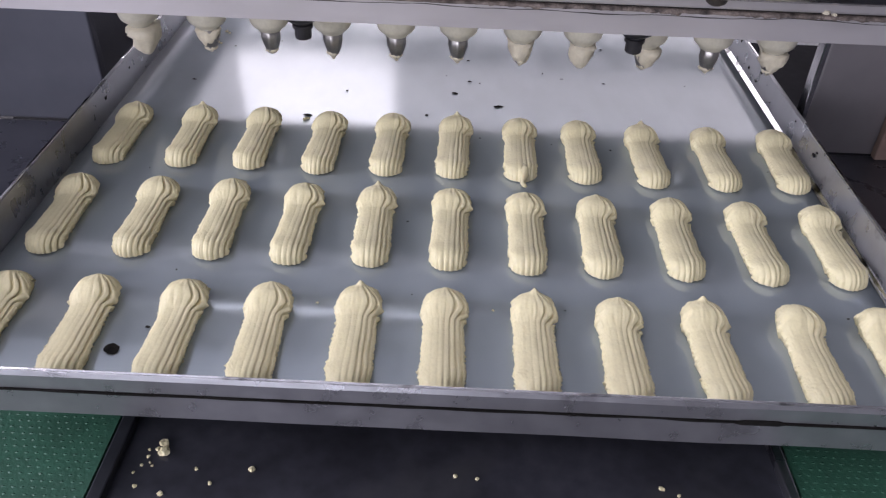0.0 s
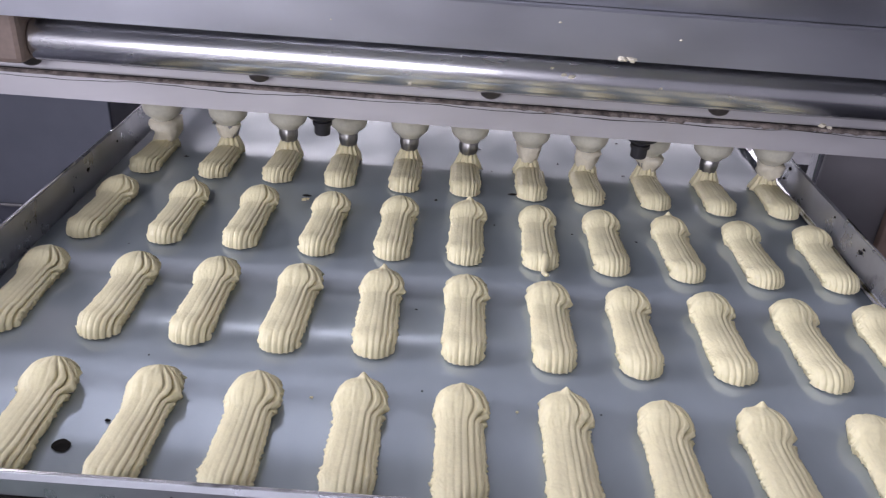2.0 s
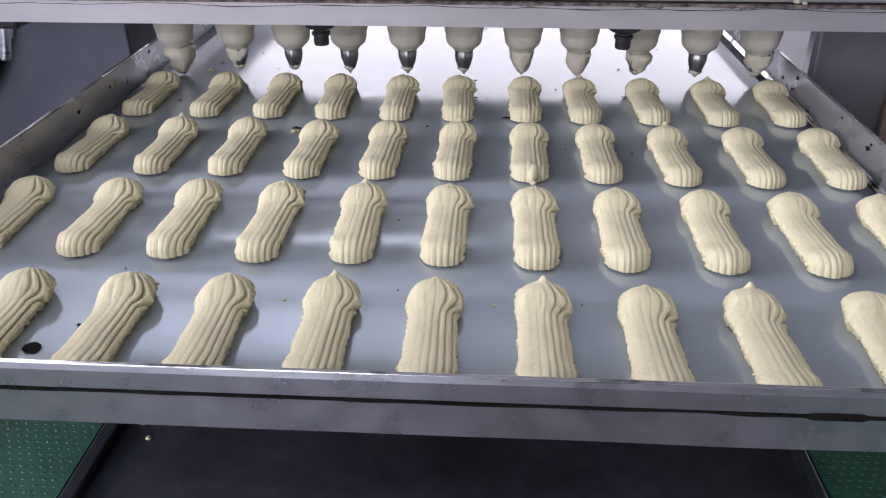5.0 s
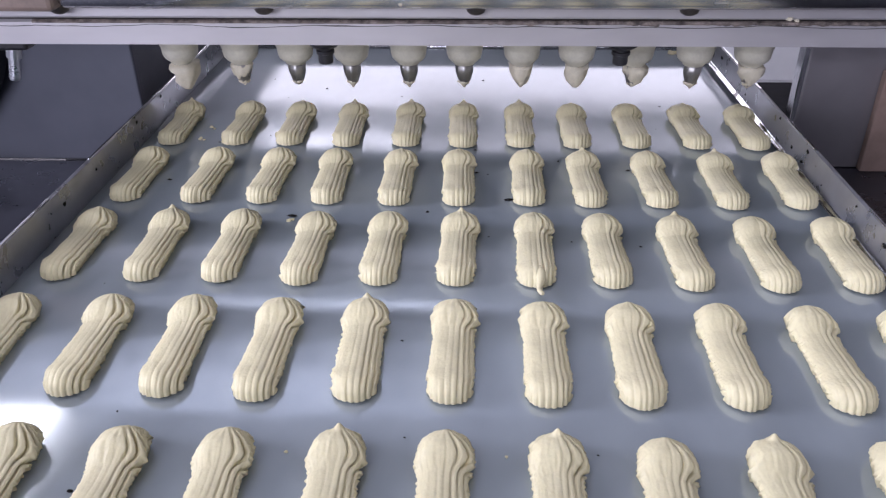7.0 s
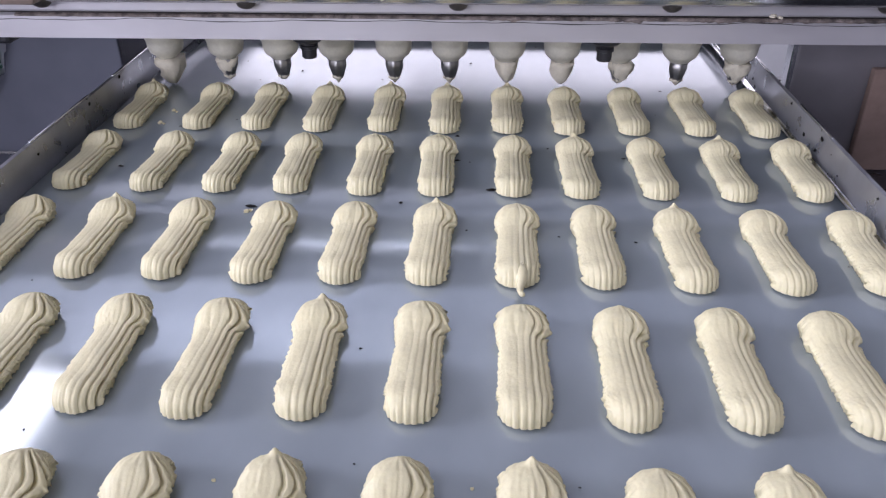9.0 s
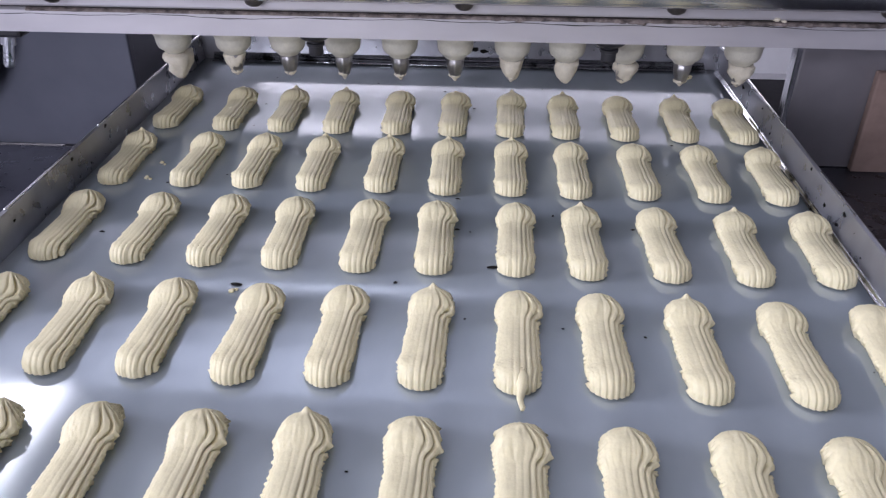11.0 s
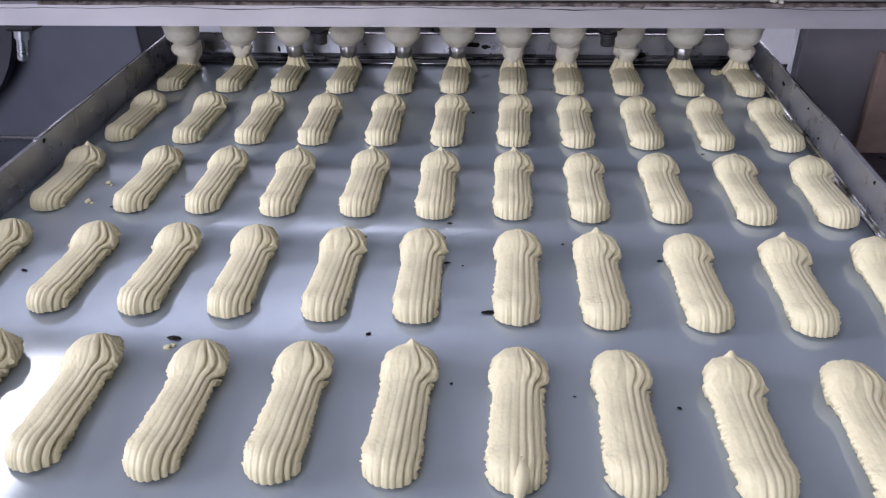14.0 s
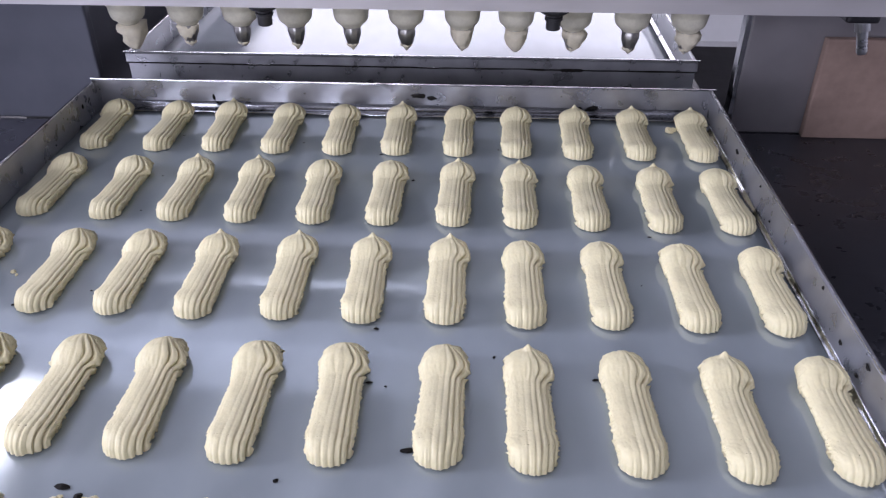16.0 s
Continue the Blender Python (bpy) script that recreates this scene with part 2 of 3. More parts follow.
bm = boxed(SHOP[0], SHOP[0] + 0.05, 2.985, 3.13, SILL, SHOP[2] - 0.04)
box(bm, SHOP[1] - 0.05, SHOP[1], 2.985, 3.13, SILL, SHOP[2] - 0.04)
box(bm, SHOP[0], SHOP[1], 2.985, 3.13, SHOP[2] - 0.04, SHOP[2])
structure("window_4", bm, FRAME, "wide bright window with a white frame", "window")
# opening for the added fill window
bm = boxed(-3, SOUTH_WIN[0], -3.12, -3, 0, 3.2)
box(bm, SOUTH_WIN[1], 3, -3.12, -3, 0, 3.2)
box(bm, SOUTH_WIN[0], SOUTH_WIN[1], -3.12, -3, 0, SOUTH_WIN[2])
box(bm, SOUTH_WIN[0], SOUTH_WIN[1], -3.12, -3, SOUTH_WIN[3], 3.2)
structure("wall_south", bm, DULL, "grey painted wall of the bakery", "wall")
bm = boxed(SOUTH_WIN[0], SOUTH_WIN[0] + 0.05, -3.09, -3.04, SOUTH_WIN[2], SOUTH_WIN[3])
box(bm, SOUTH_WIN[1] - 0.05, SOUTH_WIN[1], -3.09, -3.04, SOUTH_WIN[2], SOUTH_WIN[3])
box(bm, SOUTH_WIN[0] + 0.05, SOUTH_WIN[1] - 0.05, -3.09, -3.04, SOUTH_WIN[2], SOUTH_WIN[2] + 0.05)
box(bm, SOUTH_WIN[0] + 0.05, SOUTH_WIN[1] - 0.05, -3.09, -3.04, SOUTH_WIN[3] - 0.05, SOUTH_WIN[3])
structure("window_3", bm, PAINT, "unseen daylight window with a white frame, added behind the line as fill", "window")
bm = boxed(-3.12, -3, -3, SIDE_WIN[0], 0, 3.2)
box(bm, -3.12, -3, SIDE_WIN[1], 3, 0, 3.2)
box(bm, -3.12, -3, SIDE_WIN[0], SIDE_WIN[1], 0, SIDE_WIN[2])
box(bm, -3.12, -3, SIDE_WIN[0], SIDE_WIN[1], SIDE_WIN[3], 3.2)
structure("wall_west", bm, DULL, "grey painted side wall of the bakery", "wall")
bm = boxed(-3.09, -3.04, SIDE_WIN[0], SIDE_WIN[0] + 0.05, SIDE_WIN[2], SIDE_WIN[3])
box(bm, -3.09, -3.04, SIDE_WIN[1] - 0.05, SIDE_WIN[1], SIDE_WIN[2], SIDE_WIN[3])
box(bm, -3.09, -3.04, SIDE_WIN[0] + 0.05, SIDE_WIN[1] - 0.05, SIDE_WIN[2], SIDE_WIN[2] + 0.05)
box(bm, -3.09, -3.04, SIDE_WIN[0] + 0.05, SIDE_WIN[1] - 0.05, SIDE_WIN[3] - 0.05, SIDE_WIN[3])
structure("window_2", bm, PAINT, "daylight window with a white frame in the side wall", "window")
# unseen wall kept white to brighten what the machine's right end reflects
structure("wall_east", boxed(3, 3.12, -3, 3, 0, 3.2), PAINT, "unseen side wall of the bakery, white to brighten reflections", "wall")

# ---- conveyor ----
conveyor = tagged(new("conveyor"), "conveyor bed with two green belts under the tray", "conveyor")
BED_Z = Z0 - 0.045
part("bed_plate", boxed(-0.178, 0.193, -0.9, 1.6, BED_Z - 0.02, BED_Z - 0.004), BED, conveyor, "dark worn sliding plate with crumbs")
part("bed_plate", boxed(-0.186, -0.178, -0.9, 1.6, BED_Z - 0.03, BED_Z + 0.002, bevel=0.001), DARK, conveyor, "dark edge strip beside the belt")
part("bed_plate", boxed(0.193, 0.199, -0.9, 1.6, BED_Z - 0.03, BED_Z + 0.002, bevel=0.001), STEEL, conveyor, "bare steel edge strip beside the belt")


def belt(x0, x1):
    bm = boxed(x0, x1, -0.9, -0.02, BED_Z - 0.012, BED_Z)
    rnd = random.Random(5)
    nx = int((x1 - x0) / 0.0055)
    for j in range(34):
        y = -0.44 + j * 0.0045
        for i in range(nx):
            x = x0 + 0.003 + i * 0.0055 + (0.00275 if j % 2 else 0) + rnd.uniform(-0.0004, 0.0004)
            if x > x1 - 0.003:
                continue
            top = bm.verts.new((x, y, BED_Z + 0.0004))
            ring = [bm.verts.new((x + dx, y + dy, BED_Z - 0.0002)) for dx, dy in ((-0.0022, 0), (0, -0.0012), (0.0022, 0), (0, 0.0012))]
            for k in range(4):
                bm.faces.new((ring[k], ring[(k + 1) % 4], top))
    return bm


part("belt", belt(-0.305, -0.188), BELT, conveyor, "green woven conveyor belt with raised dots")
part("belt", belt(0.201, 0.312), BELT, conveyor, "green woven conveyor belt with raised dots")
for sx in (-1, 1):
    part("side_rail", boxed(min(sx * 0.314, sx * 0.322), max(sx * 0.314, sx * 0.322), -0.9, 1.6, Z0 - 0.12, BED_Z + 0.004, bevel=0.001), DARK, conveyor, "dark painted conveyor side rail")
    part("side_shelf", boxed(min(sx * 0.322, sx * 0.95), max(sx * 0.322, sx * 0.95), -0.9, 0.098, Z0 - 0.10, Z0 - 0.082, bevel=0.002), SHELF, conveyor, "dark navy side shelf of the conveyor")
    part("lift_rail", boxed(sx * 0.25 - 0.012, sx * 0.25 + 0.012, -0.28, 1.25, -0.036, -0.0045, bevel=0.002), DARK, conveyor, "rail that lifts the trays")
    for y in (-0.8, 1.4):
        part("leg", boxed(sx * 0.318 - 0.02, sx * 0.318 + 0.02, y - 0.02, y + 0.02, 0, Z0 - 0.12), DARK, conveyor)


def crumb(rnd, size):
    bm = bmesh.new()
    bmesh.ops.create_icosphere(bm, subdivisions=2, radius=size)
    off = rnd.uniform(0, 90)
    for v in bm.verts:
        v.co *= 0.9 + 0.55 * noise.noise(v.co * (1.1 / size) + Vector((off, 0, 0))) + rnd.uniform(-0.06, 0.06)
        v.co.z *= 0.6
    return bm


rnd = random.Random(3)
for x, y, s in ((-0.1575, -0.337, 0.0030), (-0.1555, -0.343, 0.0034), (-0.1600, -0.341, 0.0018), (-0.1640, -0.346, 0.0012), (-0.1660, -0.352, 0.0010), (-0.1620, -0.350, 0.0008), (-0.1650, -0.341, 0.0009), (-0.1690, -0.357, 0.0010), (-0.1600, -0.352, 0.0009), (-0.165, -0.366, 0.0014), (-0.15, -0.37, 0.0018), (-0.168, -0.378, 0.0022), (-0.16, -0.39, 0.0016),
                (-0.104, -0.352, 0.0022), (-0.135, -0.353, 0.0012), (-0.125, -0.362, 0.0012), (0.01, -0.35, 0.0014), (0.022, -0.351, 0.0012), (0.125, -0.352, 0.0018), (0.128, -0.36, 0.0016), (0.134, -0.356, 0.0012), (-0.06, -0.372, 0.001), (0.15, -0.37, 0.001)):
    c = part("dough_crumb", crumb(rnd, s), DOUGH)
    c.location = (x, y, BED_Z - 0.004 + s * 0.45)
    tagged(c, "small dried dough crumb on the dark bed", "crumb", "crumbs on the bed")


# ---- depositor ----
depositor = tagged(new("dough_depositor"), "stainless steel dough depositor with eleven nozzles", "machine")
part("lip_plate", prism(((-0.065, Z0 + 0.100), (-0.065, Z0 + 0.1185), (-0.060, Z0 + 0.1215), (-0.02, Z0 + 0.1215), (-0.02, Z0 + 0.118), (-0.0615, Z0 + 0.117), (-0.0615, Z0 + 0.100)), -0.62, 0.62), LIP, depositor, "satin steel front lip with grease along its top")
part("seam", prism(((-0.0635, Z0 + 0.1208), (-0.0650, Z0 + 0.1224), (-0.0600, Z0 + 0.1232), (-0.0600, Z0 + 0.1212)), -0.62, 0.62), GREASE, depositor, "dark greasy seam above the lip")
part("valve_bar", boxed(-0.62, 0.62, -0.068, 0.07, Z0 + 0.1225, Z0 + 0.165, bevel=0.002), LIP, depositor, "brushed steel bar behind the roller")
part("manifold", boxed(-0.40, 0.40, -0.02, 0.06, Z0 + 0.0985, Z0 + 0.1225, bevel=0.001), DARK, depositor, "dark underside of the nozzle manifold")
part("roller", lathe(((0.0, -0.32), (0.0148, -0.32), (0.0155, -0.318), (0.0155, 0.60), (0.0148, 0.602), (0.0, 0.602)), 40, "x", (0, -0.078, Z0 + 0.1490)), ROLLER, depositor, "polished steel shaft with dough specks", smooth=True)
part("bearing", boxed(-0.40, -0.321, -0.10, -0.055, Z0 + 0.135, Z0 + 0.175, bevel=0.004), BRASS, depositor, "tan bearing block at the shaft's end")
part("trough_front", prism(((-0.088, Z0 + 0.1690), (-0.116, Z0 + 0.1735), (-0.118, Z0 + 0.2046), (-0.1165, Z0 + 0.2060), (-0.06, Z0 + 0.2060), (-0.06, Z0 + 0.1690)), -0.62, 0.62), HOPPER, depositor, "mirror-like folded trough front")
part("hopper_front", prism(((-0.110, Z0 + 0.2065), (-0.1205, Z0 + 0.262), (-0.1145, Z0 + 0.262), (-0.100, Z0 + 0.2065)), -0.62, 0.62), HOPPER, depositor, "sloping stainless hopper sheet")
part("hopper_back", boxed(-0.62, 0.62, 0.113, 0.20, Z0 + 0.112, Z0 + 0.262, bevel=0.002), DARK, depositor, "dark rear of the pump housing")


def seam_crust():
    bm = bmesh.new()
    rows = []
    for k in range(481):
        x = -0.36 + 0.72 * k / 480
        amt = 0.10 + 0.90 * max(0.0, min(1.0, (x + 0.03) / 0.08))
        n1 = 0.5 + 0.5 * noise.noise((x * 150, 0, 2.0)) + 0.3 * noise.noise((x * 420, 3, 2.0))
        n2 = 0.5 + 0.5 * noise.noise((x * 30, 5, 1.0))
        drop, out = amt * 0.0058 * max(0.0, n2 * n1 - 0.22) + 0.0002, amt * 0.0024 * n1 + 0.0004
        rows.append([bm.verts.new((x, y, Z0 + z)) for y, z in ((-0.0640, 0.1178 - drop), (-0.0652 - out, 0.1183 - drop * 0.8), (-0.0656 - out, 0.1190), (-0.0652 - out * 0.5, 0.1198 + 0.0016 * amt * n1), (-0.0630, 0.1206))])
    for a, b in zip(rows, rows[1:]):
        for i in range(4):
            bm.faces.new((a[i], a[i + 1], b[i + 1], b[i]))
    bmesh.ops.recalc_face_normals(bm, faces=bm.faces)
    return bm


def grease_line():
    """A thin wavy line of dark grease just under the lip's edge."""
    bm = bmesh.new()
    rows = []
    for k in range(361):
        x = -0.40 + 0.80 * k / 360
        zc = 0.1168 - 0.0022 * (0.5 + noise.noise((x * 14, 2.0, 6.0))) - 0.0006 * noise.noise((x * 60, 1.0, 6.0))
        half = 0.00025 + 0.0009 * max(0.0, noise.noise((x * 25, 9.0, 3.0)))
        rows.append([bm.verts.new((x, y, Z0 + zc + z)) for y, z in ((-0.0648, -half), (-0.0654, -half * 0.6), (-0.0654, half * 0.6), (-0.0648, half))])
    for a, b in zip(rows, rows[1:]):
        for i in range(3):
            bm.faces.new((a[i], a[i + 1], b[i + 1], b[i]))
    bmesh.ops.recalc_face_normals(bm, faces=bm.faces)
    return bm


part("grease_line", grease_line(), GREASE, depositor, "thin wavy line of dark grease", smooth=True)
part("crust", seam_crust(), CRUST, depositor, "dried greyish dough crust along the seam", smooth=True)
rnd = random.Random(21)
for x, y, z, sz in ((0.0605, -0.0925, 0.1545, 0.0022), (0.066, -0.0930, 0.1535, 0.0026), (0.052, -0.0905, 0.1580, 0.0016), (-0.0480, -0.0905, 0.1392, 0.0016), (0.130, -0.0935, 0.1500, 0.0013), (0.094, -0.1185, 0.1750, 0.0030), (0.100, -0.1185, 0.1752, 0.0034),
                    (0.262, -0.0668, 0.1235, 0.0030), (0.268, -0.0672, 0.1222, 0.0022), (0.05, -0.118, 0.196, 0.0010), (0.13, -0.118, 0.190, 0.0010), (-0.1, -0.118, 0.187, 0.0008)):
    sp = part("dough_speck", crumb(rnd, sz), SMEAR, depositor, "dried speck of dough")
    sp.location = (x, y, Z0 + z)
for x in (-0.328, -0.1597, 0.0112, 0.1797, 0.346):
    part("bolt", lathe(((0.0, -0.0060), (0.004, -0.0055), (0.0070, -0.0035), (0.0084, 0.0), (0.0084, 0.003), (0.0, 0.003)), 18, "z", (x, -0.0755, Z0 + 0.1340)), BOLT, depositor, "dark domed bolt head", smooth=True)
for sx in (-1, 1):
    part("side_frame", boxed(min(sx * 0.355, sx * 0.95), max(sx * 0.355, sx * 0.95), 0.10, 0.112, Z0 - 0.082, Z0 + 0.19, bevel=0.002), (PANEL if sx < 0 else PLATE), depositor, "grey-blue side frame plate" if sx < 0 else "dull steel side frame plate, lightened for reflections on it")
    # only the right edge gets a bright strip, painting the light on it
    if sx > 0:
        part("plate_edge", boxed(min(sx * 0.349, sx * 0.3545), max(sx * 0.349, sx * 0.3545), 0.098, 0.114, Z0 - 0.06, Z0 + 0.19, bevel=0.001), BARE_HIGHLIT, depositor, "edge of the side plate, made bright as if lit")
    part("frame_foot", boxed(min(sx * 0.48, sx * 0.95), max(sx * 0.48, sx * 0.95), 0.12, 0.25, 0.0, Z0 - 0.10), DARK, depositor, "dark frame foot")
    part("cross_arm", boxed(min(sx * 0.40, sx * 0.62), max(sx * 0.40, sx * 0.62), -0.06, 0.10, Z0 + 0.123, Z0 + 0.16), STEEL, depositor)


# dough that clings to some tips: width, length below the holder, shift
RESIDUE = {0: (1.30, 0.026, 0.002), 1: (0.98, 0.017, -0.001), 6: (1.04, 0.019, 0.0), 7: (1.06, 0.022, 0.001), 8: (1.12, 0.019, 0.002), 10: (1.18, 0.018, 0.001)}


def residue(x, big, low, seed):
    def rag(a, h):
        return 1 + 0.34 * noise.noise((math.cos(a) * 1.5 + seed * 5, math.sin(a) * 1.5, h * 170)) + 0.22 * noise.noise((math.cos(a) * 4 + seed, math.sin(a) * 4, h * 500))
    top = 0.0200
    prof = [(0.0, top - low)] + [(1.14 * big * r, top - low + low * f) for r, f in ((0.0022, 0.02), (0.0048, 0.16), (0.0068, 0.36), (0.0082, 0.60), (0.0090, 0.82), (0.0094, 1.0))] + [(0.0, top)]
    return lathe(prof, 26, "z", (x, NOZZLE_Y, TIP_Z), rag)


part("side_frame", boxed(-0.41, -0.37, 0.113, 1.2, Z0 - 0.10, Z0 + 0.19, bevel=0.002), PANEL, depositor, "dark side sheet along the line")
part("motor_cover", boxed(0.327, 0.62, 0.14, 0.42, 0.40, Z0 - 0.092, bevel=0.004), MATTE, depositor, "dark cover of the drive behind the side plate")


def nozzle_tip(x):
    def star(a, h):
        return 1.0 + (0.05 * math.cos(8 * a) if h < 0.014 else 0.0)
    return lathe(((0.0, 0.0005), (0.0034, 0.0005), (0.0050, 0.0030), (0.0068, 0.0085), (0.0080, 0.0130), (0.0086, 0.0240), (0.0, 0.0240)), 32, "z", (x, NOZZLE_Y, TIP_Z), star)


def rag_end(x, seed):
    """A torn, pointed end of dough below the tip."""
    rnd = random.Random(seed + 40)
    shift = rnd.uniform(-0.3, 0.3)

    def torn(a, h):
        return 1 + 0.30 * noise.noise((math.cos(a) * 2.2 + seed * 3, math.sin(a) * 2.2, h * 260)) + 0.18 * noise.noise((math.cos(a) * 6 + seed, math.sin(a) * 6, h * 700)) + shift * math.cos(a) * 0.5
    low = rnd.uniform(0.0010, 0.0050)
    return lathe(((0.0, -low), (0.0010, -low + 0.0006), (0.0026, 0.0), (0.0046, 0.0014), (0.0058, 0.0032), (0.0052, 0.0044), (0.0, 0.0044)), 22, "z", (x, NOZZLE_Y, TIP_Z), torn)


def dough_stream(seed):
    """The fluted column of dough between the tip and the tray."""
    def flutes(a, h):
        return 1 + 0.085 * math.cos(12 * a + 0.3 * seed) + 0.10 * noise.noise((math.cos(a) * 1.3 + seed * 4, math.sin(a) * 1.3, h * 120))
    return lathe(((0.0, 0.0090), (0.0070, 0.0090), (0.0080, 0.0060), (0.0092, 0.0030), (0.0104, 0.0), (0.0116, -0.0030), (0.0122, -0.0055), (0.0, -0.0055)), 96, "z", (0, 0, 0), flutes)


streams = []
for c in range(11):
    x = COL_X[c]
    body = part("nozzle", lathe(((0.0, 0.0205), (0.0090, 0.0205), (0.0098, 0.0212), (0.0112, 0.0232), (0.0136, 0.0248), (0.0156, 0.0272), (0.0166, 0.0305), (0.0170, 0.0345), (0.0172, 0.0375), (0.0180, 0.0382), (0.0187, 0.0605), (0.0, 0.0605)), 28, "z", (x, NOZZLE_Y, TIP_Z)), NYLON, depositor, "cream nylon nozzle holder", smooth=True)
    part("tip", nozzle_tip(x), TIP, body, "fluted steel piping tip", smooth=True)
    if c in RESIDUE:
        big, low, off = RESIDUE[c]
        part("dough_residue", residue(x + off, big, low, c), SMEAR, body, "dough stuck to the tip", smooth=True)
    part("dough_rag", rag_end(x, c), SMEAR, body, "ragged end of dough at the tip", smooth=True)
    streams.append(part("dough_stream", dough_stream(c), DOUGH, body, "fluted dough pressed out of the tip", smooth=True))
    streams[-1].location = (x, NOZZLE_Y, TIP_Z)
for x in (-0.1184, 0.1350):
    k = part("drain_plug", lathe(((0.0, 0.0), (0.0058, 0.0), (0.0064, 0.001), (0.0064, 0.008), (0.0078, 0.0085), (0.0078, 0.011), (0.0060, 0.0115), (0.0060, 0.014), (0.0110, 0.0145), (0.0135, 0.0165), (0.0140, 0.0205), (0.0, 0.0205)), 24, "z", (x, -0.0465, Z0 + 0.0795)), BLACK, depositor, "black plastic drain plug", smooth=False)


def clamp(x, sx):
    """A hanging clamp screw under the lip."""
    bm = boxed(x - 0.014, x + 0.014, -0.060, -0.036, Z0 + 0.092, Z0 + 0.1215, bevel=0.003)
    c = part("clamp", bm, BLACK, depositor, "dark clamp under the lip")
    scr = part("screw", lathe(((0.0, -0.032), (0.0040, -0.032), (0.0046, -0.030), (0.0046, -0.012), (0.0064, -0.011), (0.0064, 0.0), (0.0, 0.0)), 16), STEEL, c, "steel clamp screw", smooth=False)
    scr.matrix_basis = pose(x + sx * 0.004, -0.048, Z0 + 0.094, 0, -14 * sx, 0)


clamp(-0.388, -1)
clamp(0.392, 1)


cover = part("drive_cover", lathe(((0.0, -0.012), (0.135, -0.012), (0.150, -0.009), (0.155, -0.003), (0.155, 0.012), (0.0, 0.012)), 48), DARK, depositor, "dark round drive cover in front of the side plate")
cover.matrix_basis = pose(-0.632, 0.086, Z0 + 0.092, 90, 0, 0)

# brown slab in place of the blurred brown reflection in the side plate
carton = tagged(part("carton", boxed(0.432, 0.66, 0.088, 0.0985, Z0 - 0.082, Z0 + 0.030, bevel=0.002), BROWN_REFLECTION), "brown slab standing in for a blurred reflection on the side plate", "box")


# ---- trays ----
X_IN, X_OUT, Y_F, Y_B, WALL = 0.2917, 0.2929, -0.3580, 0.4380, 0.0268


def tray():
    t = tagged(new("baking_tray"), "worn steel baking tray with folded rims", "tray")
    bm = bmesh.new()
    nx, ny = 30, 40
    grid = [[None] * (ny + 1) for _ in range(nx + 1)]
    for i in range(nx + 1):
        for j in range(ny + 1):
            x, y = -X_IN + 2 * X_IN * i / nx, Y_F + (Y_B - Y_F) * j / ny
            edge = min(1.0, min(i, nx - i, j, ny - j) / 4)
            grid[i][j] = bm.verts.new((x, y, 0.0005 * edge * noise.noise((x * 7, y * 7, 1.3))))
    for i in range(nx):
        for j in range(ny):
            bm.faces.new((grid[i][j], grid[i + 1][j], grid[i + 1][j + 1], grid[i][j + 1]))
    ret = bmesh.ops.extrude_face_region(bm, geom=list(bm.faces))
    for v in ret["geom"]:
        if isinstance(v, bmesh.types.BMVert):
            v.co.z -= 0.0012
    bmesh.ops.recalc_face_normals(bm, faces=bm.faces)
    part("sheet", bm, SHEET, t, "dull reflective sheet with scratches", smooth=True)
    flare = X_OUT - X_IN

    def wall(kind):
        bm = bmesh.new()
        n = 24
        rows = []
        for k in range(n + 1):
            f = k / n
            wob = 0.0007 * noise.noise((f * 9, len(kind), 4.0))
            pts = []
            for off, z in ((0.0, -0.0030), (0.0, 0.0), (flare, WALL), (flare + 0.0022, WALL + 0.0008 + wob), (flare + 0.0044, WALL - 0.0008), (flare + 0.0046, WALL - 0.0095 + wob), (flare + 0.0026, WALL - 0.0102 + 2 * wob), (flare + 0.0030, WALL - 0.0112), (flare + 0.0030, -0.0030)):
                if kind in ("left", "right"):
                    s = -1 if kind == "left" else 1
                    y0, y1 = Y_F - off, Y_B + off
                    pts.append((s * (X_IN + off + wob), y0 + (y1 - y0) * f, z))
                else:
                    s = -1 if kind == "front" else 1
                    yy = (Y_F if s < 0 else Y_B) + s * (off + wob)
                    x1 = X_IN + off
                    pts.append((-x1 + 2 * x1 * f, yy, z))
            rows.append([bm.verts.new(p) for p in pts])
        m = len(rows[0])
        for a, b in zip(rows, rows[1:]):
            for i in range(m):
                bm.faces.new((a[i], a[(i + 1) % m], b[(i + 1) % m], b[i]))
        bm.faces.new(rows[0])
        bm.faces.new(rows[-1])
        bmesh.ops.recalc_face_normals(bm, faces=bm.faces)
        return bm

    # folds in brighter metal than the rim, to paint in their highlight
    crease = prism(((Y_B - 0.0115, 0.0006), (Y_B - 0.0105, 0.0017), (Y_B - 0.0088, 0.0022), (Y_B - 0.0070, 0.0019), (Y_B - 0.0045, 0.0024), (Y_B - 0.0018, 0.0046), (Y_B - 0.0002, 0.0080), (Y_B - 0.0002, 0.0006)), -X_IN + 0.012, X_IN - 0.012)
    part("crease", crease, BARE_HIGHLIT, t, "rounded fold along the back wall, brightened as its highlight", smooth=True)
    for side in (1,):
        bm = bmesh.new()
        rows = []
        for k in range(41):
            y = Y_F + 0.012 + (Y_B - Y_F - 0.024) * k / 40
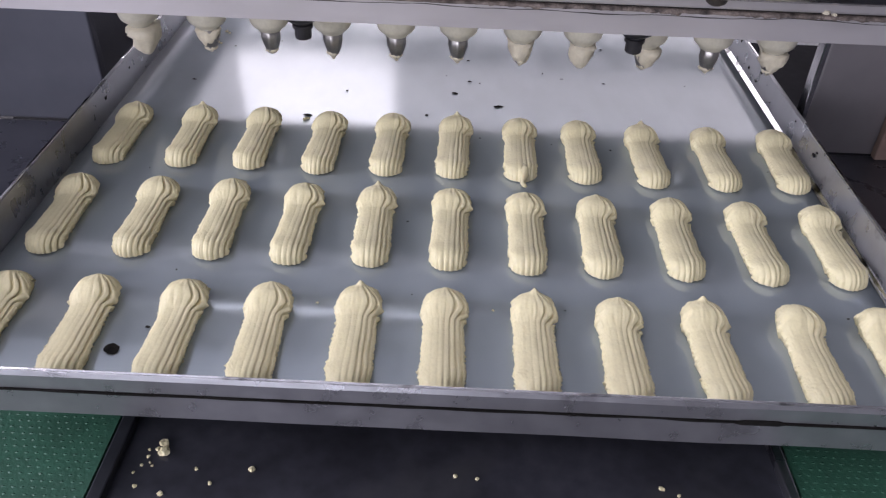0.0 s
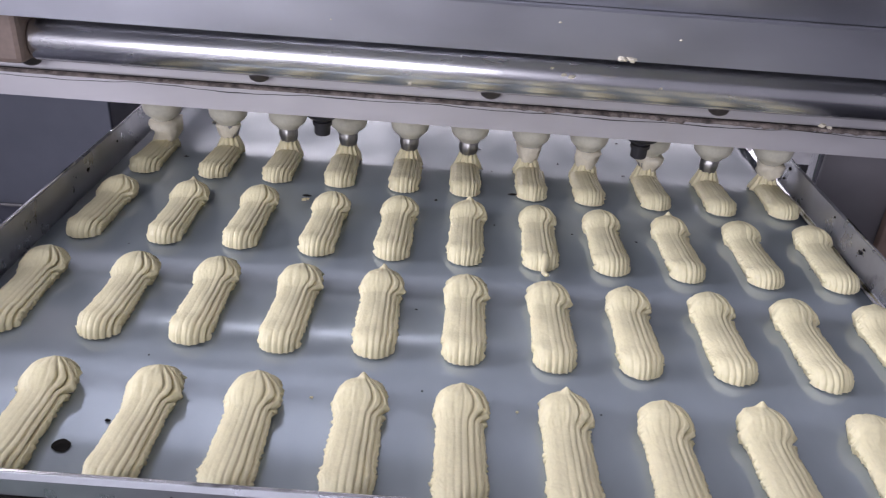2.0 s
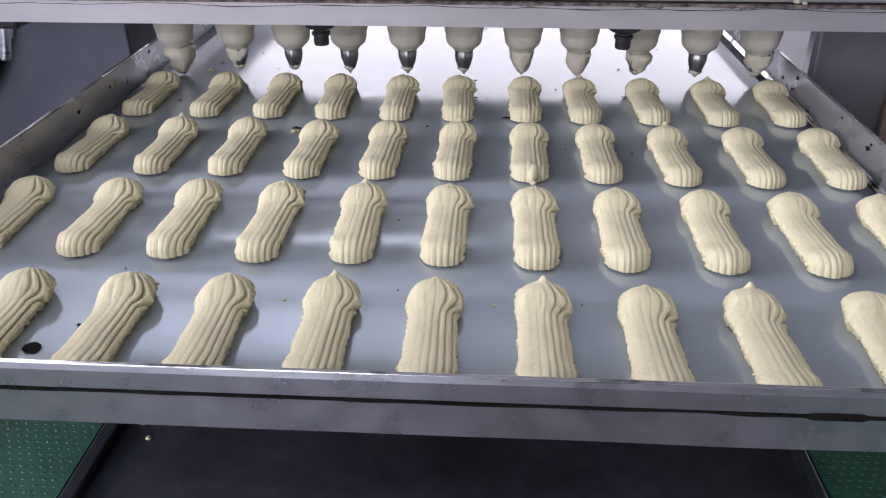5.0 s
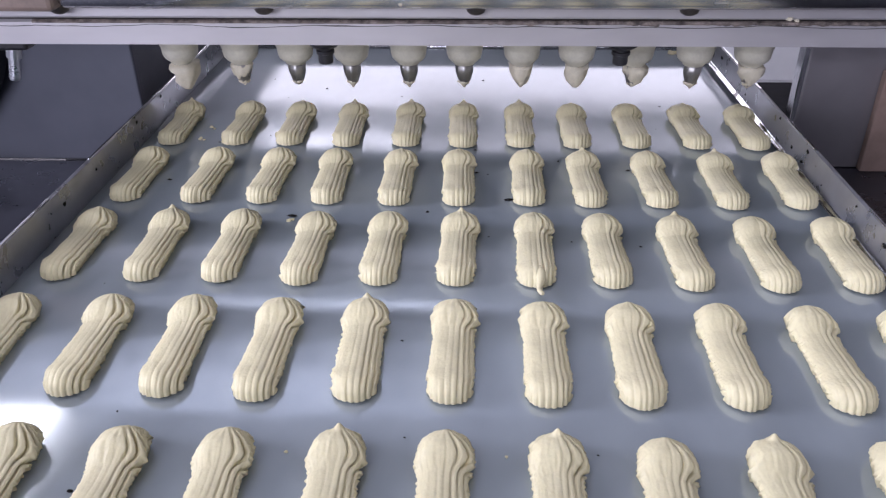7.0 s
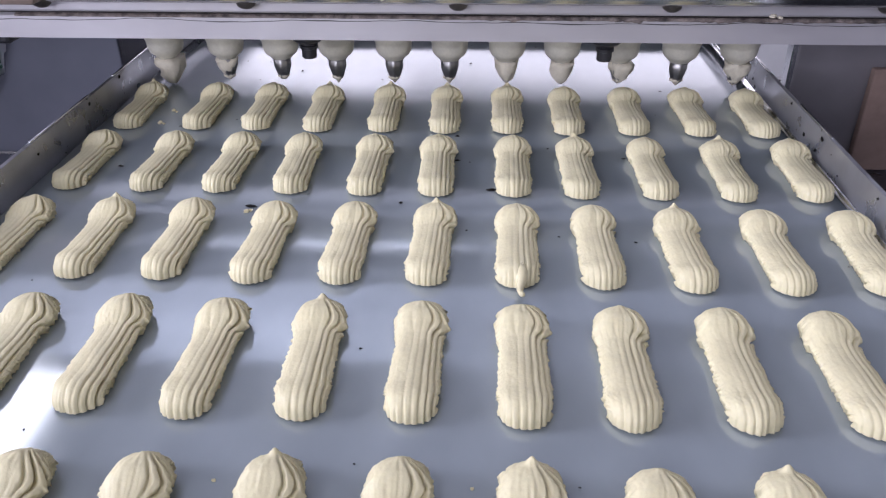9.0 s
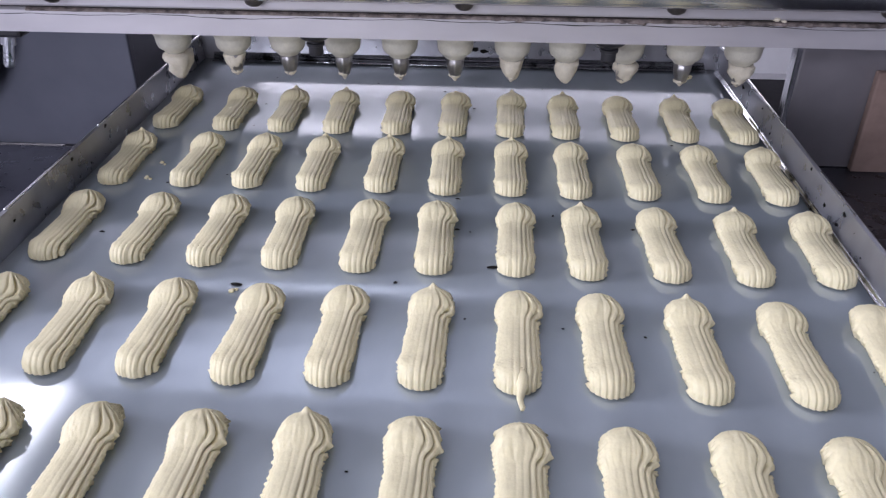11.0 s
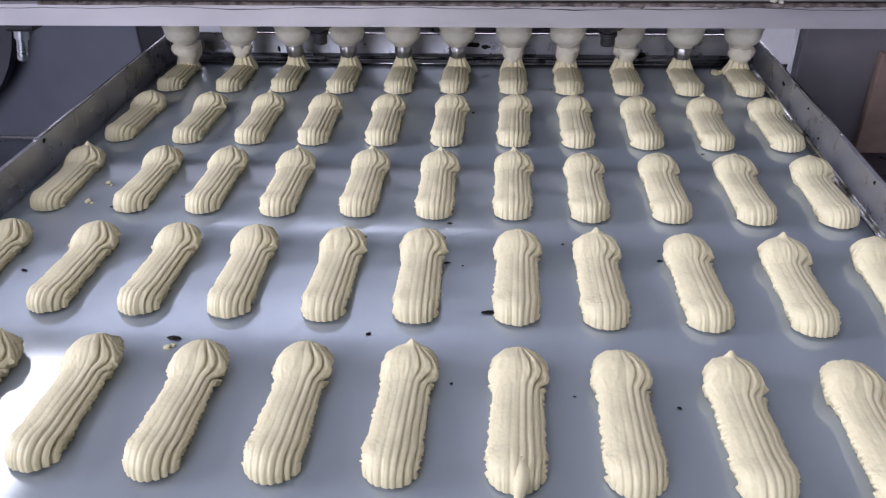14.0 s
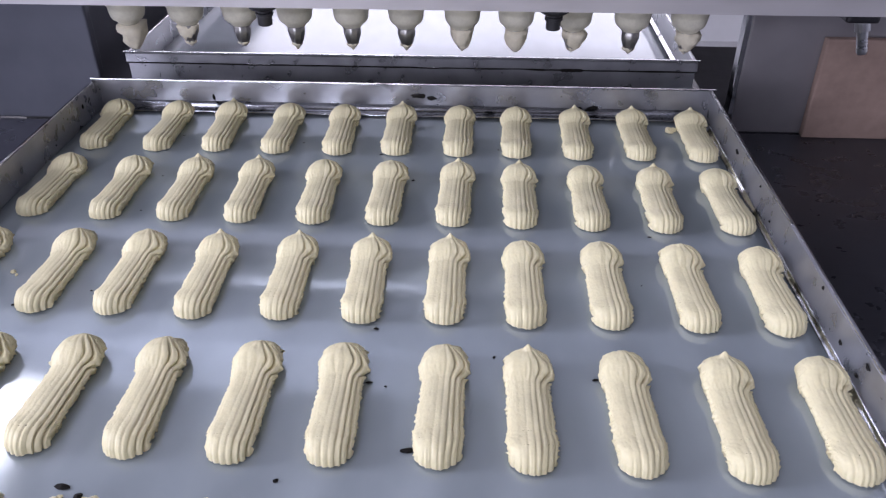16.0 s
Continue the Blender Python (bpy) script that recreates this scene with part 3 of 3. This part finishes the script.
            rows.append([bm.verts.new((side * (X_IN - d), y, z)) for d, z in ((0.0034, 0.0007), (0.0027, 0.0010), (0.0018, 0.0016), (0.0009, 0.0026), (0.0003, 0.0040), (-0.0002, 0.0040), (-0.0002, 0.0007))])
        for a, b in zip(rows, rows[1:]):
            for i in range(7):
                bm.faces.new((a[i], a[(i + 1) % 7], b[(i + 1) % 7], b[i]))
        bm.faces.new(rows[0])
        bm.faces.new(rows[-1])
        bmesh.ops.recalc_face_normals(bm, faces=bm.faces)
        part("crease", bm, BARE_HIGHLIT, t, "rounded fold along the side wall, brightened as its highlight", smooth=True)
    for kind in ("left", "right", "front", "back"):
        part("rim", wall(kind), RIM, t, "folded steel rim, scuffed dark in places")
    # bare bright edges where the fold is rubbed
    for y0, y1 in ((-0.352, -0.05), (0.02, 0.12), (0.17, 0.43)):
        part("worn_edge", boxed(-X_OUT - 0.0024, -X_OUT - 0.0004, y0, y1, WALL + 0.0004, WALL + 0.0016, bevel=0.0004), BARE_HIGHLIT, t, "rubbed bright edge")
        part("worn_edge", boxed(X_OUT + 0.0004, X_OUT + 0.0024, y0 + 0.03, y1, WALL + 0.0004, WALL + 0.0016, bevel=0.0004), BARE_HIGHLIT, t, "rubbed bright edge")
    # dark wavy strip that paints the shade in the gap under the fold
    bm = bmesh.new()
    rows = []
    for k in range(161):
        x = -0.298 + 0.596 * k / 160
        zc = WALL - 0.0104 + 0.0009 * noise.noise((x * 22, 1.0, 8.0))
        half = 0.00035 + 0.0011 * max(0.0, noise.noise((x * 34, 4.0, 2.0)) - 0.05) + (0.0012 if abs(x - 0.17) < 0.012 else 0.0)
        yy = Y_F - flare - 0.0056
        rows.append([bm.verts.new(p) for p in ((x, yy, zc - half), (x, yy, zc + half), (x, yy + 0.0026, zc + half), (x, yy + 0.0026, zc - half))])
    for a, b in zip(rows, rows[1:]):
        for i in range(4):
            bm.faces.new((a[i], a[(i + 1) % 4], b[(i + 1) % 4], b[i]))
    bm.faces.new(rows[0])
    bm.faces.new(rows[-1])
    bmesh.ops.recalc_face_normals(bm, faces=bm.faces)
    part("fold_gap", bm, CHAR_AND_SHADE, t, "dark strip drawn as the shade under the folded edge")
    part("worn_edge", boxed(-0.30, 0.30, Y_F - flare - 0.0024, Y_F - flare - 0.0004, WALL + 0.0004, WALL + 0.0014, bevel=0.0004), BARE_HIGHLIT, t, "rubbed bright edge")
    part("worn_edge", boxed(-0.30, 0.30, Y_B + flare + 0.0004, Y_B + flare + 0.0024, WALL + 0.0004, WALL + 0.0014, bevel=0.0004), BARE_HIGHLIT, t, "rubbed bright edge")
    return t


def blot(x, y, rx, ry, rnd, h=0.0008):
    bm = bmesh.new()
    n = 14
    ph = rnd.uniform(0, 6)
    ring = []
    for i in range(n):
        a = 2 * math.pi * i / n
        r = 1 + 0.12 * math.sin(2 * a + ph) + rnd.uniform(-0.10, 0.10)
        ring.append(bm.verts.new((x + rx * r * math.cos(a), y + ry * r * math.sin(a), 0.0006)))
    top = bm.verts.new((x, y, 0.0010 + h))
    for i in range(n):
        bm.faces.new((ring[i], ring[(i + 1) % n], top))
    return bm


first_tray = tray()
for x, z, rx, rz in ((0.020, 0.0170, 0.010, 0.0030), (0.032, 0.0150, 0.006, 0.0022), (0.172, 0.0060, 0.007, 0.0045), (0.186, 0.0085, 0.005, 0.0028), (-0.18, 0.0120, 0.0016, 0.0040)):
    bm = bmesh.new()
    rr = random.Random(int(x * 1000) + 400)
    mid = bm.verts.new((x, Y_B - 0.0008, z))
    ring = [bm.verts.new((x + rx * rr.uniform(0.55, 1.2) * math.cos(a), Y_B - 0.0004 + 0.0012 * z / WALL, z + rz * rr.uniform(0.55, 1.2) * math.sin(a))) for a in [2 * math.pi * i / 12 for i in range(12)]]
    for i in range(12):
        bm.faces.new((ring[i], ring[(i + 1) % 12], mid))
    part("burnt_spot", bm, CHAR_AND_SHADE, first_tray, "black burnt-on spot")
rnd = random.Random(11)
for x, y, rx, ry in ((-0.1915, -0.3165, 0.0043, 0.0048), (0.0397, 0.0106, 0.0042, 0.0020), (0.000, 0.034, 0.0028, 0.0022), (0.012, 0.108, 0.0018, 0.0010), (0.0135, 0.060, 0.0022, 0.0010),
                     (-0.128, -0.0208, 0.0045, 0.0018), (-0.118, -0.026, 0.0020, 0.0025), (-0.024, -0.012, 0.0016, 0.0012), (0.094, -0.048, 0.0011, 0.0050), (-0.245, 0.04, 0.0022, 0.0009), (-0.10, 0.03, 0.0012, 0.0010),
                     (-0.177, -0.297, 0.0016, 0.0010), (-0.170, -0.298, 0.0008, 0.0012), (0.02, 0.30, 0.0018, 0.0008), (0.085, 0.085, 0.0010, 0.0010), (-0.21, 0.19, 0.0012, 0.0008), (-0.15, 0.27, 0.0016, 0.0007), (0.15, 0.15, 0.0016, 0.0008)):
    part("burnt_spot", blot(x + 0.005, y, rx, ry, rnd), CHAR_AND_SHADE, first_tray, "black burnt-on spot")
rnd = random.Random(17)
for x, y, sz in ((-0.2436, 0.1565, 0.0020), (-0.2400, 0.1540, 0.0013), (-0.2455, 0.1280, 0.0022), (-0.2420, 0.1265, 0.0014), (0.2480, 0.4050, 0.0042), (0.2530, 0.4075, 0.0034), (-0.1289, -0.0289, 0.0022), (-0.1265, -0.0270, 0.0016), (-0.080, -0.268, 0.0010), (0.03, -0.268, 0.0009)):
    cr = part("dough_crumb", crumb(rnd, sz), DOUGH, first_tray, "pale crumb of dough")
    cr.location = (x + 0.005, y, sz * 0.5)


def wall_spot(side, y, z, ry, rz, rnd):
    """A flake of burnt crust on the inside of a side wall."""
    bm = bmesh.new()
    x = side * (X_IN + 0.0012 * z / WALL)
    mid = bm.verts.new((x - side * 0.0014, y, z))
    ring = [bm.verts.new((x - side * 0.0003, y + ry * rnd.uniform(0.5, 1.25) * math.cos(a), z + rz * rnd.uniform(0.5, 1.25) * math.sin(a))) for a in [2 * math.pi * i / 11 for i in range(11)]]
    for i in range(11):
        bm.faces.new((ring[i], ring[(i + 1) % 11], mid))
    bmesh.ops.recalc_face_normals(bm, faces=bm.faces)
    return bm


rnd = random.Random(37)
for k in range(34):
    size = rnd.uniform(0.0004, 0.0011)
    part("burnt_spot", blot(rnd.uniform(-0.27, 0.27), rnd.uniform(-0.33, 0.40), size * rnd.uniform(0.8, 2.0), size, rnd, 0.0002), CHAR_AND_SHADE, first_tray, "small dark speck")
rnd = random.Random(29)
for side, count in ((1, 13), (-1, 7)):
    for k in range(count):
        y, z, size = rnd.uniform(-0.30, 0.42), rnd.uniform(0.006, 0.024), rnd.uniform(0.0007, 0.0022)
        part("burnt_spot", wall_spot(side, y, z, size * rnd.uniform(0.8, 2.2), size, rnd), CHAR_AND_SHADE, first_tray, "black burnt-on spot")
second_tray = copy_thing(first_tray, pose(0, 0, 0))
for o in list(second_tray.children):
    if o.name.startswith(("burnt_spot", "dough_crumb")):
        bpy.data.objects.remove(o)
tagged(first_tray, "worn steel baking tray filled with piped biscuits", group="trays on the conveyor")
tagged(second_tray, "empty worn steel baking tray waiting behind", group="trays on the conveyor")


# ---- piped biscuits ----
LENGTH, HEAD_AT = 0.0866, 0.055
FLUTES = 9


def ease(u, a, b):
    f = min(1.0, max(0.0, (u - a) / (b - a)))
    return f * f * (3 - 2 * f)


def body_shape(y):
    """Half width, height and how far into the head, at y metres from the near end."""
    u = y / LENGTH
    near_h = math.sqrt(max(0.0, 1 - max(0.0, 1 - u / 0.10) ** 2))
    far = math.sqrt(max(0.0, 1 - max(0.0, (u - 0.84) / 0.16) ** 2))
    in_head = ease(u, 0.67, 0.77)
    w = 0.0131 * (1 + 0.075 * math.exp(-((u - 0.16) / 0.11) ** 2) - 0.035 * math.exp(-((u - 0.61) / 0.09) ** 2) + 0.075 * in_head)
    h = 0.0100 * (1 + 0.15 * math.exp(-((u - 0.13) / 0.09) ** 2) - 0.09 * math.exp(-((u - 0.58) / 0.12) ** 2) + 0.60 * ease(u, 0.68, 0.84))
    return w * max(0.05, far) ** 0.80, h * (0.10 + 0.90 * near_h ** 0.8) * (0.30 + 0.70 * far ** 0.8), in_head


def spread(u):
    """How far the flutes fan out: straight along the strip, swinging out at the neck, then in towards the tip."""
    return 1 + 0.42 * ease(u, 0.68, 0.775) - 1.10 * ease(u, 0.775, 0.985)


def strip(bm, y0, y1, seed, caps):
    """The fluted strip between two stations; the flutes run along it and fold over into the head."""
    per = 8
    n = FLUTES * per
    count = max(3, int(round((y1 - y0) / 0.00058)))
    rnd = random.Random(int(seed * 100))
    tip_u, tip_h, kink = rnd.uniform(0.90, 0.95), rnd.choice((0.0004, 0.0010, 0.0022, 0.0036)), rnd.uniform(-0.4, 0.4)
    slide, swirl = rnd.uniform(-0.0006, 0.0006), rnd.uniform(0.5, 1.1)
    mid = 0.875 * LENGTH
    rings = []
    for k in range(count + 1):
        y = y0 + (y1 - y0) * k / count
        u = y / LENGTH
        w, h, hd = body_shape(y)
        blunt = 1 - ease(u, 0.0, 0.30)
        ring = []
        for i in range(n + 1):
            a = math.pi * i / n
            c, side = math.cos(a), abs(math.cos(a))
            right = 0.20 * ease(c, -0.65, -0.15) + 0.80 * ease(c, -0.10, 0.50)
            across = 0.50 * (a - math.pi / 2) / (math.pi / 2) - 0.50 * c
            phase = FLUTES * math.pi / 2 * across / spread(u) + 0.7 + 0.16 * noise.noise((seed, y * 45, 0)) + 0.35 * noise.noise((seed, 3.0, i * 0.10)) + kink * blunt * 0.5 - swirl * hd * ease(u, 0.75, 0.92)
            lobe = round(phase / math.pi)
            uneven = 0.90 + 0.55 * noise.noise((seed, lobe * 3.7, u * 2.0))
            groove = max(0.0, 1 - abs(math.sin(phase)) * 1.45) ** 1.2
            depth = (0.080 + 0.165 * side ** 1.4 + 0.100 * hd * right * (1 - far_fade(u))) * (0.02 + 1.05 * right) + 0.12 * math.exp(-(u / 0.12) ** 2) * (0.12 + 0.88 * right)
            depth *= uneven * (1 - 0.7 * hd * (1 - right))
            r = 1 - depth * groove + (0.005 + 0.016 * side) * noise.noise((seed * 3.1, i * 0.45, y * 400)) + 0.030 * noise.noise((seed, i * 0.10, y * 60))
            low = max(0.0, 1 - min(i, n - i) / 14.0)
            half = 9 if i > n / 2 else 0
            teeth = low * (0.28 * noise.noise((seed * 5.1 + half, y * 880, 1.0)) + 0.08 * noise.noise((seed * 2.1 + half, y * 200, 6.0)))
            x = w * c * r * (1 - 0.24 * max(0.0, 1 - min(i, n - i) / 6.0) ** 1.5) * (1 + teeth) + slide * (1 - hd)
            x += 0.0010 * c * math.exp(-((u - 0.78) / 0.045) ** 2)
            z = h * math.sin(a) ** 0.55 * r
            z += tip_h * math.exp(-((u - tip_u) / 0.026) ** 2 - (c / 0.20) ** 2)
            # the near end is blunt and round in plan, each flute ending in a lobe of its own
            dy = blunt * (0.0135 * (1 - math.sqrt(max(0.0, 1 - 0.97 * c * c))) + 0.0008 * groove * (1 - ease(u, 0.0, 0.07)))
            dy += 0.0004 * noise.noise((seed, i * 0.8, y * 80)) + 0.0010 * noise.noise((seed, lobe * 1.9, 7.0)) * blunt
            if hd > 0:
                dx0, dy0 = x, y - mid
                rr, th = math.hypot(dx0 / 0.0145, dy0 / 0.0115), math.atan2(dy0, dx0)
                rag = hd * ease(rr, 0.62, 1.0) * (0.20 + 0.80 * ease(math.sin(th), 0.0, 0.5)) * (0.26 * noise.noise((seed * 1.7, th * 5.0, 2.0)) + 0.13 * noise.noise((seed * 1.7, th * 10.0, 5.0)))
                x += dx0 * rag
                dy += dy0 * rag
            ring.append(bm.verts.new((x, y + dy, max(0.0, z))))
        rings.append(ring)
    for a, b in zip(rings, rings[1:]):
        for i in range(n):
            bm.faces.new((a[i], a[i + 1], b[i + 1], b[i]))
    for ring, flip, on in ((rings[0], True, caps[0]), (rings[-1], False, caps[1])):
        if on:
            copies = [bm.verts.new(v.co) for v in ring]
            bm.faces.new(copies[::-1] if flip else copies)
    bmesh.ops.recalc_face_normals(bm, faces=bm.faces)


def far_fade(u):
    return ease(u, 0.88, 1.0)


CUTS = (0.0, 0.011, 0.022, 0.033, 0.043, HEAD_AT)
KINDS = 8


def mesh_of(a, b, seed, name):
    bm = bmesh.new()
    strip(bm, a, b, seed, (True, True))
    me = bpy.data.meshes.new(name)
    bm.to_mesh(me)
    bm.free()
    me.materials.append(DOUGH)
    me.polygons.foreach_set("use_smooth", [True] * len(me.polygons))
    return me


wholes, pieces = [], []
for k in range(KINDS):
    seed = 1.37 * k + 0.4
    end = mesh_of(HEAD_AT, LENGTH, seed, "dough_head")
    wholes.append([mesh_of(0.0, HEAD_AT, seed, "dough_strip"), end])
    pieces.append([mesh_of(a, b, seed, "dough_section") for a, b in zip(CUTS, CUTS[1:])] + [end])

biscuits = []      # object, place on the tray, turn, row
rnd = random.Random(8)
for r in range(7):
    for c in range(11):
        kind = rnd.randrange(KINDS)
        spot = (COL_X[c] + rnd.uniform(-0.0008, 0.0008), ROW_Y[r] - 0.0025 + rnd.uniform(-0.0012, 0.0012), 0.0004)
        turn = rnd.uniform(-1.5, 1.5)
        ob = new("piped_biscuit")
        for me in (wholes if r < 3 else pieces)[kind]:
            p = new(me.name.split(".")[0], me)
            p.parent = ob
        tagged(ob, "pale cream raw biscuit with fluted sides, on the tray", "biscuit", "piped biscuits on the tray")
        biscuits.append((ob, spot, turn, r))


# a thread of dough hangs from one biscuit of the third row
def tail():
    bm = bmesh.new()
    path = [(0.0022, 0.012, 0.0085, 0.0030), (0.0024, 0.006, 0.0074, 0.0040), (0.0022, 0.0015, 0.0058, 0.0036), (0.0016, -0.003, 0.0044, 0.0024), (0.0012, -0.007, 0.0042, 0.0018), (0.0016, -0.012, 0.0060, 0.0016), (0.0022, -0.017, 0.0085, 0.0017), (0.0020, -0.021, 0.0105, 0.0011)]
    rings = []
    for x, y, z, r in path:
        rings.append([bm.verts.new((x + r * math.cos(a), y, z + r * math.sin(a))) for a in [2 * math.pi * i / 10 for i in range(10)]])
    for a, b in zip(rings, rings[1:]):
        for i in range(10):
            bm.faces.new((a[i], a[(i + 1) % 10], b[(i + 1) % 10], b[i]))
    bm.faces.new(rings[0])
    bm.faces.new(rings[-1])
    bmesh.ops.recalc_face_normals(bm, faces=bm.faces)
    return bm


tailed = biscuits[2 * 11 + 6][0]
part("dough_thread", tail(), DOUGH, tailed, "thin pulled thread of dough", smooth=True)
tagged(tailed, "pale cream fluted biscuit with a pulled dough thread")


# ---- what moves ----
def travel(t):
    for (t0, y0, z0), (t1, y1, z1) in zip(TRAVEL, TRAVEL[1:]):
        if t <= t1:
            f = (t - t0) / (t1 - t0)
            return y0 + (y1 - y0) * f, z0 + (z1 - z0) * f
    return TRAVEL[-1][1:]


POUR = {3: (1.15, 2.0), 4: (5.06, 6.06), 5: (9.03, 10.03), 6: (13.0, 14.0)}


STREAM = ((1.10, 2.72), (5.00, 6.70), (9.00, 10.68), (12.95, 14.64))
STREAM_UP = 0.036


def motions():
    for ob, dx, dy in ((first_tray, -0.005, 0.0), (second_tray, -0.0025, 0.879)):
        walk(ob, [(t, pose(dx, y + dy, Z0 + z)) for t, y, z in TRAVEL])
    for rail in [o for o in conveyor.children if o.name.startswith("lift_rail")]:
        walk(rail, [(t, pose(0, 0, Z0 + z)) for t, y, z in TRAVEL])
    # the dough reaches down from each tip while it pipes and draws back when the tray sinks
    for c, ob in enumerate(streams):
        rows = [(0.0, STREAM_UP)]
        for t0, t1 in STREAM:
            rows += [(t0, STREAM_UP), (t0 + 0.15, 0.0), (t1, 0.0), (t1 + 0.2, STREAM_UP)]
        rows.append((16.0, STREAM_UP))
        walk(ob, [(t, pose(COL_X[c], NOZZLE_Y, TIP_Z + up)) for t, up in rows])
    for ob, (x, y, z), turn, r in biscuits:
        walk(ob, [(t, pose(x, y + ty, Z0 + z + tz, 0, 0, turn)) for t, ty, tz in TRAVEL])
        if r < 3:
            continue
        t0, t1 = POUR[r]
        parts = [o for o in ob.children]
        for o in parts:
            k = ("section", "head")["head" in o.name]
            ys = [v.co.y for v in o.data.vertices]
            mid = (min(ys) + max(ys)) / 2
            born = t0 + 0.05 + (t1 - t0 - 0.05) * min(1.0, mid / 0.062) if k == "section" else t1 + 0.12
            times = sorted({t for t, _, _ in TRAVEL if t < born - 0.10} | {round(born - 0.10, 3)})
            rows = []
            for t in times:
                ty, tz = travel(t)
                rows.append((t, pose(0, NOZZLE_Y - (y + ty + mid), 0.107 - z - tz)))
            ty, tz = travel(born)
            rows.append((round(born, 3), pose(0, 0, 0)))
            rows.append((16.0, pose(0, 0, 0)))
            walk(o, rows)


motions()
